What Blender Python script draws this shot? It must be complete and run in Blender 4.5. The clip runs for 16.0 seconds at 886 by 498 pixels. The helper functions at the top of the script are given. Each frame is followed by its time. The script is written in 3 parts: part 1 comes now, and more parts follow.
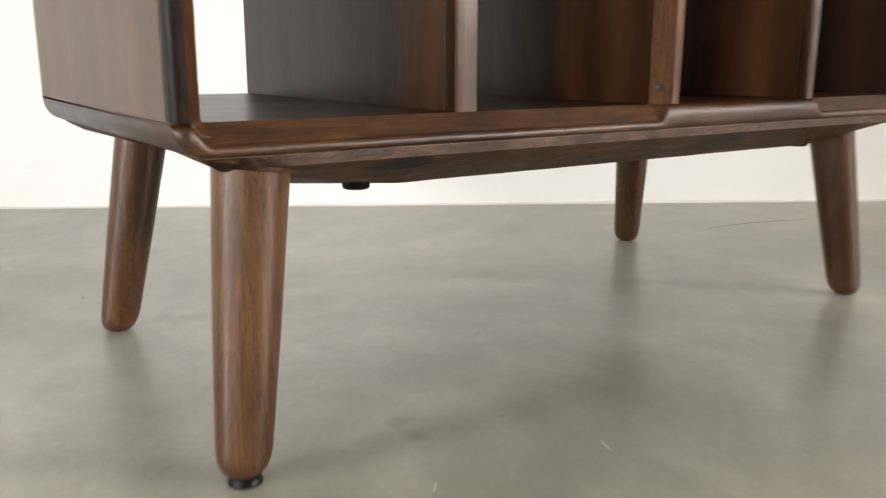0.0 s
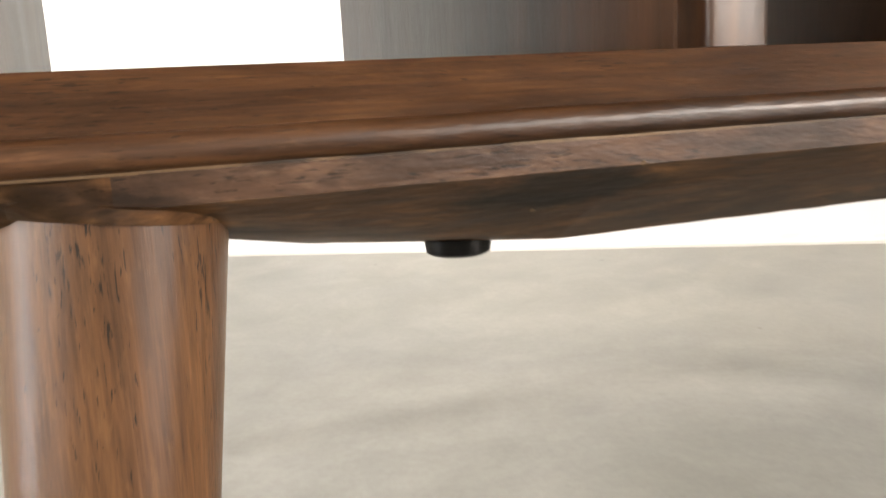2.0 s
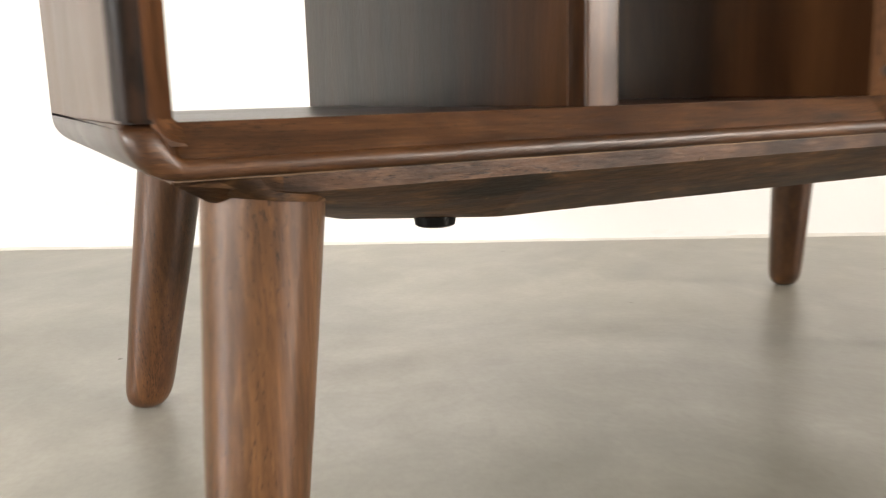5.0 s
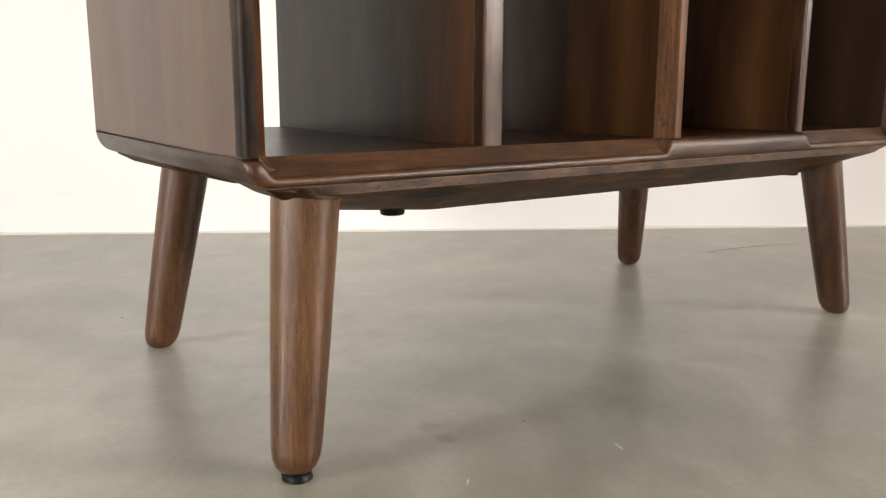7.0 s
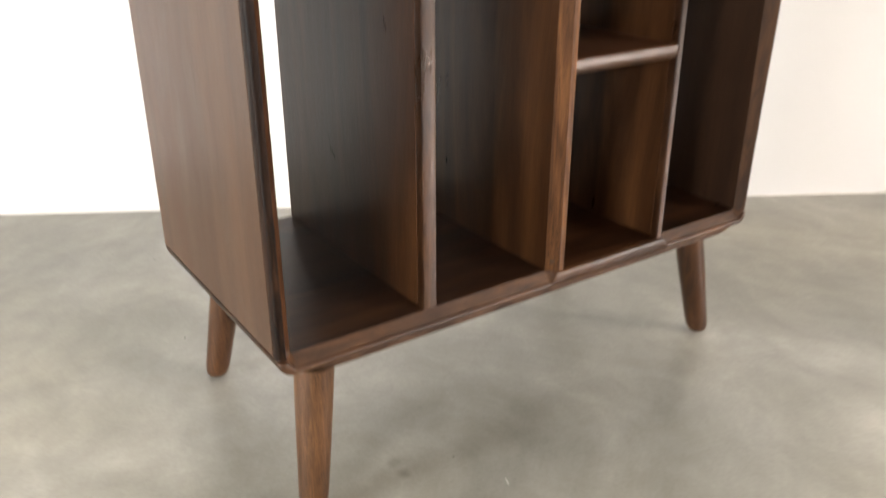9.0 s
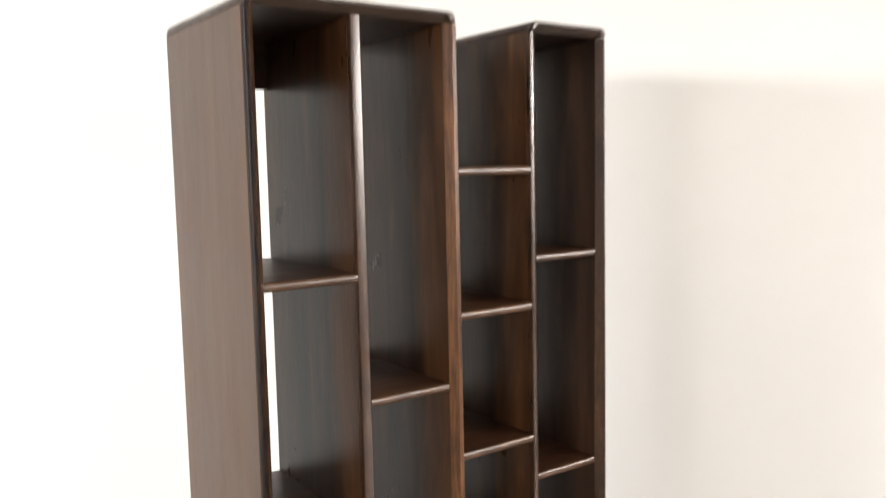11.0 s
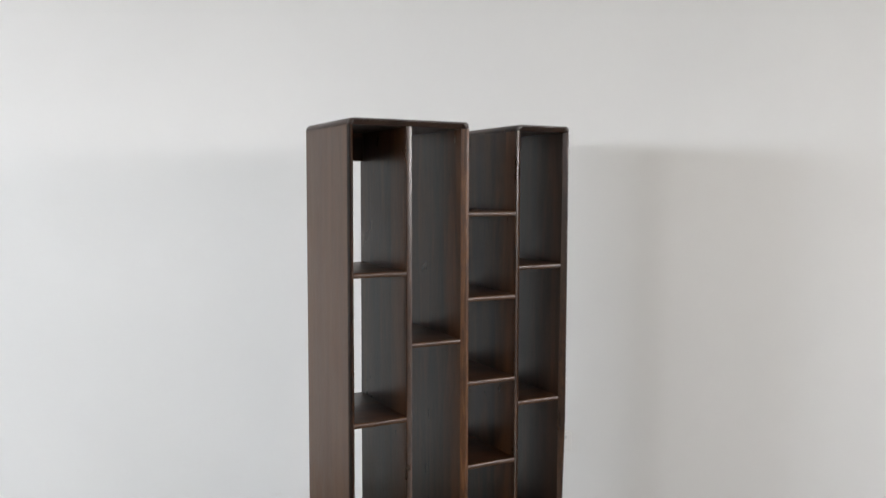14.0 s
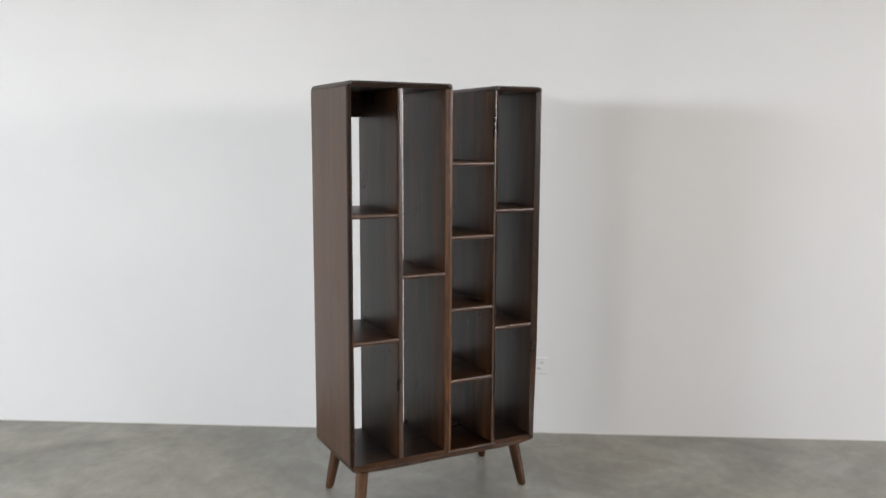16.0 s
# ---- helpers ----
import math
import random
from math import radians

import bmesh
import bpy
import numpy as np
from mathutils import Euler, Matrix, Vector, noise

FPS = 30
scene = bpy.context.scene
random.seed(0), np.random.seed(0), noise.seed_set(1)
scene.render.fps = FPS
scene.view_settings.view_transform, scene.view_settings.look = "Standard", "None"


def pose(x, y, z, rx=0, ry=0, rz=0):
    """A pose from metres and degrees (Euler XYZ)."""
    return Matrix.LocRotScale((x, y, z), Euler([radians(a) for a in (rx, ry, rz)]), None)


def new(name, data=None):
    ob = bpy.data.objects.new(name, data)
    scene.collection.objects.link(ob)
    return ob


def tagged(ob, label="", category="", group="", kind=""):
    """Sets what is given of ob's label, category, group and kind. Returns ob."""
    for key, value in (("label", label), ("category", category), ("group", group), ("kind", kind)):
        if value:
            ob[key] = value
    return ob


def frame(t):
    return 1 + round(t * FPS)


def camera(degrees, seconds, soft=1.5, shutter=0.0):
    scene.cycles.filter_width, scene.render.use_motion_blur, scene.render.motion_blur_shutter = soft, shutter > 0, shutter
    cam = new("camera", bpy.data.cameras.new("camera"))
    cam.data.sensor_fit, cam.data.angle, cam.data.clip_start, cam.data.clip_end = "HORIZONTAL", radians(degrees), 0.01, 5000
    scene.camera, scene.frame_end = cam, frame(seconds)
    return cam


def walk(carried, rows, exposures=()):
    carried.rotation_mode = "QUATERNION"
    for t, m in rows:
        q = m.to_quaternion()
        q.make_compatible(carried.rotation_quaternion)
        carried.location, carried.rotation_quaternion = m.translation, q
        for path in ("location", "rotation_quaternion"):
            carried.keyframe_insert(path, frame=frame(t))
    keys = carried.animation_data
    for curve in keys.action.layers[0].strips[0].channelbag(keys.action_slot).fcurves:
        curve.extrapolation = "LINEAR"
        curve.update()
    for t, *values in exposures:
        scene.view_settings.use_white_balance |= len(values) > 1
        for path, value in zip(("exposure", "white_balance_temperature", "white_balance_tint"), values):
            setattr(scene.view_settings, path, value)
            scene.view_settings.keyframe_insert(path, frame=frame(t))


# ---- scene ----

# ---------------------------------------------------------------- camera
# seconds, eye x y z, yaw, pitch, roll (degrees); x runs along the bookcase's front, y into its depth
ROWS = [
    (0, -0.1480, -0.4874, 0.2805, -34.74, -12.87, 0.17),
    (0.25, -0.0940, -0.4236, 0.2719, -33.11, -13.15, -0.15),
    (0.5, -0.0277, -0.3745, 0.2595, -28.95, -13.32, -0.66),
    (0.75, 0.0074, -0.3304, 0.2486, -26.53, -13.65, -0.89),
    (1, 0.0366, -0.2932, 0.2401, -24.30, -14.05, -1.60),
    (1.25, 0.0500, -0.2525, 0.2320, -23.00, -13.50, -1.70),
    (1.5, 0.0520, -0.2228, 0.2300, -22.44, -12.91, -2.10),
    (1.75, 0.0575, -0.1969, 0.2322, -20.93, -11.80, -2.80),
    (2, 0.0612, -0.1772, 0.2329, -20.09, -10.26, -3.10),
    (2.5, 0.0653, -0.1493, 0.2311, -19.66, -9.30, -3.15),
    (3, 0.0667, -0.1559, 0.2255, -18.87, -8.49, -3.70),
    (3.5, 0.0690, -0.1715, 0.2258, -18.19, -10.14, -3.55),
    (4, 0.0582, -0.1736, 0.2290, -18.41, -11.41, -2.50),
    (4.2, 0.0526, -0.1884, 0.2303, -18.85, -11.08, -2.28),
    (4.6, 0.0190, -0.2454, 0.2375, -22.96, -10.65, -2.05),
    (5, -0.0362, -0.3093, 0.2499, -27.52, -10.50, -1.55),
    (5.4, -0.0962, -0.3859, 0.2607, -30.20, -10.28, -1.08),
    (5.7, -0.1495, -0.4345, 0.2711, -33.05, -10.35, -0.36),
    (6, -0.1905, -0.4752, 0.2793, -34.63, -10.42, 0.10),
    (6.3, -0.2070, -0.4971, 0.2826, -35.16, -10.55, 0.22),
    (6.5, -0.2102, -0.5137, 0.2877, -34.96, -10.87, 0.22),
    (7, -0.2096, -0.5282, 0.2905, -35.06, -11.05, 0.16),
    (7.5, -0.2142, -0.5693, 0.3131, -34.87, -12.58, 0.19),
    (8, -0.2423, -0.6290, 0.3961, -34.68, -17.54, 0.16),
    (8.5, -0.2661, -0.6984, 0.5697, -34.63, -21.77, 0.02),
    (9, -0.3094, -0.7840, 0.7585, -34.57, -24.29, -0.04),
    (9.5, -0.4172, -0.9400, 1.0074, -34.56, -23.10, -0.01),
    (10, -0.4692, -1.0079, 1.2234, -35.85, -15.19, 0.45),
    (10.2, -0.4640, -1.0477, 1.3026, -36.04, -12.63, 0.38),
    (12.3, -0.7850, -1.9104, 1.4801, -32.63, -0.30, -0.15),
    (12.5, -0.7984, -1.9677, 1.4858, -30.87, -0.70, -0.06),
    (13, -0.9027, -2.1486, 1.4775, -28.34, -2.13, 0.07),
    (13.5, -0.9727, -2.3109, 1.4800, -28.04, -4.54, 0.20),
    (14, -0.9759, -2.4821, 1.5086, -27.93, -4.17, 0.12),
    (14.5, -1.0307, -2.6328, 1.5460, -28.28, -2.90, 0.00),
    (15, -1.0883, -2.7586, 1.5558, -27.98, -5.25, 0.22),
    (15.5, -1.0898, -2.8229, 1.5334, -28.27, -6.38, 0.28),
    (16, -1.1213, -2.9152, 1.5247, -27.55, -7.63, 0.24),
]
EXPOSURES = [(0, 0.52, 6950, 13), (1, 0.73, 7150, 14), (1.5, 0.88, 7200, 14), (2, 1.04, 7250, 14), (2.5, 1.17, 7350, 14), (3.5, 1.08, 7350, 14), (4.2, 1.0, 7350, 14), (6.3, 0.52, 7250, 15), (7.5, 0.52, 7250, 15), (8, 0.63, 7200, 15), (8.5, 0.57, 7100, 15), (9, 0.83, 7050, 15), (9.5, 0.81, 7000, 14.5), (10.2, 1.05, 7120, 14.5), (12.3, -0.75, 6360, 12.5), (13, -0.85, 6360, 12.5), (13.5, -0.33, 6370, 12.5), (14, -0.26, 6370, 12.5), (14.5, -0.24, 6370, 12.5), (15.5, -0.22, 6370, 12.5), (16, -0.22, 6370, 12.5)]
cam = camera(56.04, 16.0, soft=1.25, shutter=0.7)
walk(cam, [(t, pose(x, y, z, 90 + pitch, 0, yaw) @ pose(0, 0, 0, 0, 0, roll)) for t, x, y, z, yaw, pitch, roll in ROWS], EXPOSURES)

# ---------------------------------------------------------------- room frame and light
WALL_TURN = -30.76            # the white wall's heading against the bookcase
WALL_AT = 1.1205              # the wall's distance from the bookcase's front left corner
ROOM = pose(0, 0, 0, 0, 0, WALL_TURN)   # local x along the wall, y towards it
HALF, SOUTH, HEIGHT, THICK = 6.0, -5.6, 3.6, 0.16
SILL, HEAD = 1.05, 2.44

world = bpy.data.worlds.new("sky")
scene.world = world
world.use_nodes = True
nodes, links = world.node_tree.nodes, world.node_tree.links
sky = nodes.new("ShaderNodeTexSky")
sky.sky_type, sky.sun_disc = "NISHITA", False
sky.sun_elevation, sky.sun_rotation = radians(38), radians(140)
links.new(sky.outputs[0], nodes["Background"].inputs[0])
nodes["Background"].inputs[1].default_value = 0.12

# window: wall (s, w, e), centre along that wall, width, watts, tint
WINDOWS = [("s", -3.9, 2.6, 380, (0.97, 0.98, 1.0)), ("w", -3.6, 2.6, 990, (0.86, 0.935, 1.0)),
           ("e", -1.5, 1.3, 515, (1.0, 0.965, 0.945)), ("e", -3.6, 1.3, 515, (1.0, 0.965, 0.945))]


def window_frame_pose(side, at, out):
    """Where a window stands, in the room; out: metres outside its wall. Local x along the wall, local z up, facing the room along local y."""
    if side == "s":
        return ROOM @ pose(at, SOUTH - out, 0)
    if side == "w":
        return ROOM @ pose(-HALF - out, at, 0, 0, 0, -90)
    return ROOM @ pose(HALF + out, at, 0, 0, 0, 90)


for side, at, w, watts, tint in WINDOWS:
    lamp = bpy.data.lights.new("window_light", "AREA")
    lamp.shape, lamp.size, lamp.size_y, lamp.energy, lamp.color = "RECTANGLE", w + 0.3, 0.85, watts, tint
    ob = new("window_light", lamp)
    ob.matrix_world = window_frame_pose(side, at, 1.5) @ pose(0, 0, 2.22, 90, 0, 0)


# ---------------------------------------------------------------- materials
def material(name):
    m = bpy.data.materials.new(name)
    m.use_nodes = True
    t = m.node_tree
    return m, t.nodes, t.links, t.nodes["Principled BSDF"]


def node(ns, kind, **values):
    n = ns.new(kind)
    for key, value in values.items():
        if key in n.inputs:
            n.inputs[key].default_value = value
    return n


def ramp(ns, *stops):
    r = ns.new("ShaderNodeValToRGB")
    while len(r.color_ramp.elements) < len(stops):
        r.color_ramp.elements.new(0.5)
    for e, (at, colour) in zip(r.color_ramp.elements, stops):
        e.position, e.color = at, (*colour, 1)
    return r


def coordinates(ns, ls, scale=(1, 1, 1)):
    c = ns.new("ShaderNodeTexCoord")
    mp = ns.new("ShaderNodeMapping")
    mp.inputs["Scale"].default_value = scale
    ls.new(c.outputs["Object"], mp.inputs["Vector"])
    return mp.outputs["Vector"]


def multiply(ns, ls, a, b, factor=1.0):
    m = ns.new("ShaderNodeMix")
    m.data_type, m.blend_type = "RGBA", "MULTIPLY"
    m.inputs[0].default_value = factor
    ls.new(a, m.inputs[6])
    ls.new(b, m.inputs[7])
    return m.outputs[2]


def wood(name, axis, dark, mid, light, rough=0.36, pores=0.5, boards=0.0, coat=0.18, patches=0.0, fibres=0.30, figure=(3.2, 24.0), blotch=0.35, worn=0.0, swirl=0.9, shine=0.36, waves=0.35, stains_and_shade=(), chatter=0.0):
    """Stained hardwood; axis: the way its grain runs (0, 1, 2); boards: how much the glued boards differ, the front one
    being the palest, the rear ones also holding the bays' shade; patches: dark brushed-on stain; fibres, blotch:
    strength of fine and broad streaks; worn: pale rubbed flecks;
    stains_and_shade: brushed marks of their own shape and painted shade, as centre, half sizes and strength; chatter:
    slanting plane marks."""
    m, ns, ls, bsdf = material(name)
    info = ns.new("ShaderNodeObjectInfo")

    def stretched(along, across):
        """Coordinates drawn out along the grain, shifted from piece to piece."""
        sc = [across] * 3
        sc[axis] = along
        far = ns.new("ShaderNodeMath")
        far.operation = "MULTIPLY"
        far.inputs[1].default_value = 37.0
        ls.new(info.outputs["Random"], far.inputs[0])
        shift = ns.new("ShaderNodeVectorMath")
        ls.new(coordinates(ns, ls, sc), shift.inputs[0])
        ls.new(far.outputs[0], shift.inputs[1])
        return shift.outputs[0]

    def noise_of(along, across, detail, roughness, distortion=0.0):
        n = node(ns, "ShaderNodeTexNoise", Scale=1.0, Detail=detail, Roughness=roughness, Distortion=distortion)
        ls.new(stretched(along, across), n.inputs["Vector"])
        return n.outputs[0]

    # flowing figure of the grain
    flow = noise_of(figure[0], figure[1], 7.0, 0.62, swirl)
    tone = ramp(ns, (0.27, dark), (0.5, mid), (0.74, light))
    ls.new(flow, tone.inputs[0])
    colour = tone.outputs[0]
    # broad uneven stain
    cloud = noise_of(5.0, 11.0, 4.0, 0.6, 0.5)
    cr = ramp(ns, (0.32, (1 - blotch, 1 - blotch * 1.05, 1 - blotch * 1.1)), (0.66, (1.0, 1.0, 1.0)))
    ls.new(cloud, cr.inputs[0])
    colour = multiply(ns, ls, colour, cr.outputs[0])
    # fine fibre
    fibre = noise_of(20.0, 620.0, 5.0, 0.72)
    lo = 1 - fibres
    fr = ramp(ns, (0.32, (lo, lo * 0.97, lo * 0.94)), (0.66, (1.0, 1.0, 1.0)))
    ls.new(fibre, fr.inputs[0])
    colour = multiply(ns, ls, colour, fr.outputs[0])
    # short dark pores, thicker in some places than in others
    fine = noise_of(170.0, 1350.0, 2.0, 0.6, 0.3)
    dense = noise_of(7.0, 55.0, 2.0, 0.5)
    both = node(ns, "ShaderNodeMath")
    both.operation = "MULTIPLY_ADD"
    both.inputs[1].default_value = 0.45
    ls.new(dense, both.inputs[0])
    ls.new(fine, both.inputs[2])
    low = 1 - pores
    pr = ramp(ns, (0.535, (low, low, low)), (0.60, (1, 1, 1)))
    ls.new(both.outputs[0], pr.inputs[0])
    colour = multiply(ns, ls, colour, pr.outputs[0])
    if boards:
        # boards glued edge to edge, each a little different: the front one pale, those behind also darkened with the
        # bays' shade
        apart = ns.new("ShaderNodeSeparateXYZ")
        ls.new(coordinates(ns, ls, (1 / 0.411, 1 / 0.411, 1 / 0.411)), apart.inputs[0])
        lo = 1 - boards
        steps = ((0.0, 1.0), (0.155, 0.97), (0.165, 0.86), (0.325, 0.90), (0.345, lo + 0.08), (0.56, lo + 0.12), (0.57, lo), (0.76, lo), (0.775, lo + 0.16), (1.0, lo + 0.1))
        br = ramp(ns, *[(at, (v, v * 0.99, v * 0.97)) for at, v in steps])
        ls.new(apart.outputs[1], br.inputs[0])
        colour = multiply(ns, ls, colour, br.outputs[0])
    if patches:
        sc = [70.0] * 3
        sc[axis] = 17.0
        v5 = coordinates(ns, ls, sc)
        spot = node(ns, "ShaderNodeTexNoise", Scale=1.0, Detail=5.0, Roughness=0.6, Distortion=1.1)
        ls.new(v5, spot.inputs["Vector"])
        lo = 1 - patches
        pt = ramp(ns, (0.41, (lo, lo, lo)), (0.49, (1, 1, 1)))
        ls.new(spot.outputs[0], pt.inputs[0])
        colour = multiply(ns, ls, colour, pt.outputs[0])
    if worn:
        rub = noise_of(90.0, 420.0, 4.0, 0.65, 0.4)
        wr = ramp(ns, (0.57, (0, 0, 0)), (0.70, (worn, worn, worn)))
        ls.new(rub, wr.inputs[0])
        mix = ns.new("ShaderNodeMix")
        mix.data_type = "RGBA"
        mix.inputs[7].default_value = (light[0] * 1.5, light[1] * 1.7, light[2] * 1.8, 1)
        ls.new(wr.outputs[0], mix.inputs[0])
        ls.new(colour, mix.inputs[6])
        colour = mix.outputs[2]
    for centre, half, strength in stains_and_shade:
        ragged = noise_of(60.0, 150.0, 4.0, 0.65, 0.6)
        place = ns.new("ShaderNodeMapping")
        place.vector_type = "TEXTURE"
        place.inputs["Location"].default_value, place.inputs["Scale"].default_value = centre, half
        where = ns.new("ShaderNodeTexCoord")
        ls.new(where.outputs["Object"], place.inputs["Vector"])
        far = ns.new("ShaderNodeVectorMath")
        far.operation = "LENGTH"
        ls.new(place.outputs[0], far.inputs[0])
        rim = node(ns, "ShaderNodeMath")
        rim.operation = "MULTIPLY_ADD"
        rim.inputs[1].default_value = 1.7
        ls.new(ragged, rim.inputs[0])
        ls.new(far.outputs["Value"], rim.inputs[2])
        sr = ramp(ns, (0.62, (strength,) * 3), (0.80, (1, 1, 1)))
        half_way = node(ns, "ShaderNodeMath")
        half_way.operation = "MULTIPLY"
        half_way.inputs[1].default_value = 0.42
        ls.new(rim.outputs[0], half_way.inputs[0])
        ls.new(half_way.outputs[0], sr.inputs[0])
        colour = multiply(ns, ls, colour, sr.outputs[0])
    if chatter:
        slant = ns.new("ShaderNodeMapping")
        slant.inputs["Rotation"].default_value, slant.inputs["Scale"].default_value = (0, radians(38), radians(38)), (60, 150, 240)
        where = ns.new("ShaderNodeTexCoord")
        ls.new(where.outputs["Object"], slant.inputs["Vector"])
        strokes = node(ns, "ShaderNodeTexNoise", Scale=1.0, Detail=3.0, Roughness=0.55, Distortion=0.7)
        ls.new(slant.outputs[0], strokes.inputs["Vector"])
        st = ramp(ns, (0.36, (1 - chatter * 0.5,) * 3), (0.52, (1, 1, 1)), (0.64, (1 + chatter, 1 + chatter, 1 + chatter * 0.9)))
        ls.new(strokes.outputs[0], st.inputs[0])
        colour = multiply(ns, ls, colour, st.outputs[0])
    ls.new(colour, bsdf.inputs["Base Color"])
    bsdf.inputs["Specular IOR Level"].default_value = shine
    rr = node(ns, "ShaderNodeMapRange")
    rr.inputs["To Min"].default_value, rr.inputs["To Max"].default_value = rough - 0.1, rough + 0.12
    ls.new(cloud, rr.inputs[0])
    ls.new(rr.outputs[0], bsdf.inputs["Roughness"])
    bsdf.inputs["Coat Weight"].default_value = coat
    bsdf.inputs["Coat Roughness"].default_value = 0.26
    # hand-finished surface: faint waves, then fibre and pores
    wave = noise_of(14.0, 40.0, 5.0, 0.65)
    b0 = node(ns, "ShaderNodeBump", Strength=waves, Distance=0.0012)
    ls.new(wave, b0.inputs["Height"])
    b1 = node(ns, "ShaderNodeBump", Strength=0.22, Distance=0.0004)
    ls.new(fibre, b1.inputs["Height"])
    ls.new(b0.outputs[0], b1.inputs["Normal"])
    bump = node(ns, "ShaderNodeBump", Strength=0.12, Distance=0.0003)
    ls.new(pr.outputs[0], bump.inputs["Height"])
    ls.new(b1.outputs[0], bump.inputs["Normal"])
    ls.new(bump.outputs[0], bsdf.inputs["Normal"])
    return m


DARK, MID, LIGHT = (0.0160, 0.0061, 0.0025), (0.050, 0.0186, 0.0071), (0.120, 0.0480, 0.0185)
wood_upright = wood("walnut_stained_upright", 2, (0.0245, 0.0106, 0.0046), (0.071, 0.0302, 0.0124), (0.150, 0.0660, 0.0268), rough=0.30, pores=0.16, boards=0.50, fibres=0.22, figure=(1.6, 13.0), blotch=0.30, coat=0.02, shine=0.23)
wood_side = wood("walnut_stained_side", 2, (0.054, 0.0270, 0.0148), (0.078, 0.0400, 0.0222), (0.108, 0.0575, 0.0325), rough=0.38, pores=0.35, fibres=0.16, figure=(1.1, 20.0), blotch=0.22, coat=0.04, shine=0.29, swirl=0.4)
# upright wood darkened to hold the last bay's shade; the plug shares it
wood_inner_shade = wood("walnut_inner_shade", 2, (0.0190, 0.0112, 0.0076), (0.0440, 0.0240, 0.0150), (0.0880, 0.0450, 0.0250), rough=0.32, pores=0.2, boards=0.34, fibres=0.22, figure=(1.6, 13.0), blotch=0.30, coat=0.04, shine=0.40)
wood_across = wood("walnut_stained_across", 0, (0.0095, 0.0040, 0.0020), (0.029, 0.0116, 0.0050), (0.070, 0.0295, 0.0125), rough=0.30, pores=0.35, fibres=0.28, coat=0.02, shine=0.15)
wood_shelf = wood("walnut_stained_shelf", 0, DARK, MID, LIGHT, rough=0.4, pores=0.25, fibres=0.25, coat=0.12)
EDGE = (0.022, 0.0090, 0.0038), (0.061, 0.0255, 0.0106), (0.130, 0.0570, 0.0235)   # brown tones of the worked edges
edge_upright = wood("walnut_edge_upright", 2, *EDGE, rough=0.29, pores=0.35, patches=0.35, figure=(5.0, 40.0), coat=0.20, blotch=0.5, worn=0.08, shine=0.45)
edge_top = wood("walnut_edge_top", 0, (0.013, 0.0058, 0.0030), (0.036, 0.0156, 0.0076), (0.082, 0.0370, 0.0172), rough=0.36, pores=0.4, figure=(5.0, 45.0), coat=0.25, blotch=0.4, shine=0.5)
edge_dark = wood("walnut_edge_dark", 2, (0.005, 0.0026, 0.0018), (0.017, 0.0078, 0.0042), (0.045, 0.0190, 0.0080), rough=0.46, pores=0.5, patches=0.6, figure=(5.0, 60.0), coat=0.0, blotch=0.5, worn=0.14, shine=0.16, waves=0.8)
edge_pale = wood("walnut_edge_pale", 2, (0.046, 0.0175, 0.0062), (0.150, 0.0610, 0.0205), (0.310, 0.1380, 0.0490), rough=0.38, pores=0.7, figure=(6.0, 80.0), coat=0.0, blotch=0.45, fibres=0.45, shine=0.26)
edge_across = wood("walnut_edge_across", 0, (0.038, 0.0154, 0.0060), (0.104, 0.0435, 0.0166), (0.205, 0.0920, 0.0360), rough=0.42, pores=0.7, figure=(14.0, 75.0), coat=0.05, blotch=0.6, fibres=0.6, worn=0.08, waves=1.1, shine=0.33)
edge_shelf = wood("walnut_edge_shelf", 0, (0.034, 0.0148, 0.0066), (0.092, 0.0410, 0.0180), (0.180, 0.0840, 0.0370), rough=0.34, pores=0.5, figure=(14.0, 75.0), coat=0.12, blotch=0.45, fibres=0.5, worn=0.06, waves=0.8, shine=0.44)
wood_leg = wood("walnut_stained_leg", 2, (0.046, 0.0190, 0.0080), (0.092, 0.0385, 0.0152), (0.160, 0.0710, 0.0280), rough=0.34, pores=0.7, figure=(3.0, 120.0), coat=0.10, blotch=0.45, fibres=0.45, swirl=0.25)
# flecked front leg; its paler tone paints in the light it catches
wood_leg_flecked_lit = wood("walnut_flecked_lit_leg", 2, (0.086, 0.0390, 0.0162), (0.136, 0.0620, 0.0256), (0.205, 0.0980, 0.0410), rough=0.36, pores=0.9, figure=(6.0, 150.0), coat=0.12, blotch=0.5, fibres=0.55, swirl=0.25, worn=0.10)
wood_rough = wood("walnut_rough_sawn", 0, (0.034, 0.0165, 0.0092), (0.086, 0.0455, 0.0270), (0.165, 0.0960, 0.0620), rough=0.42, pores=0.75, figure=(20.0, 80.0), coat=0.0, patches=0.40, fibres=0.35, worn=0.18, shine=0.22, waves=1.2, chatter=0.25, stains_and_shade=(((0.040, -0.0015, 0.217), (0.040, 0.01, 0.02), 0.42), ((0.226, -0.0015, 0.217), (0.024, 0.01, 0.02), 0.45), ((0.330, -0.0015, 0.217), (0.016, 0.01, 0.02), 0.45)))
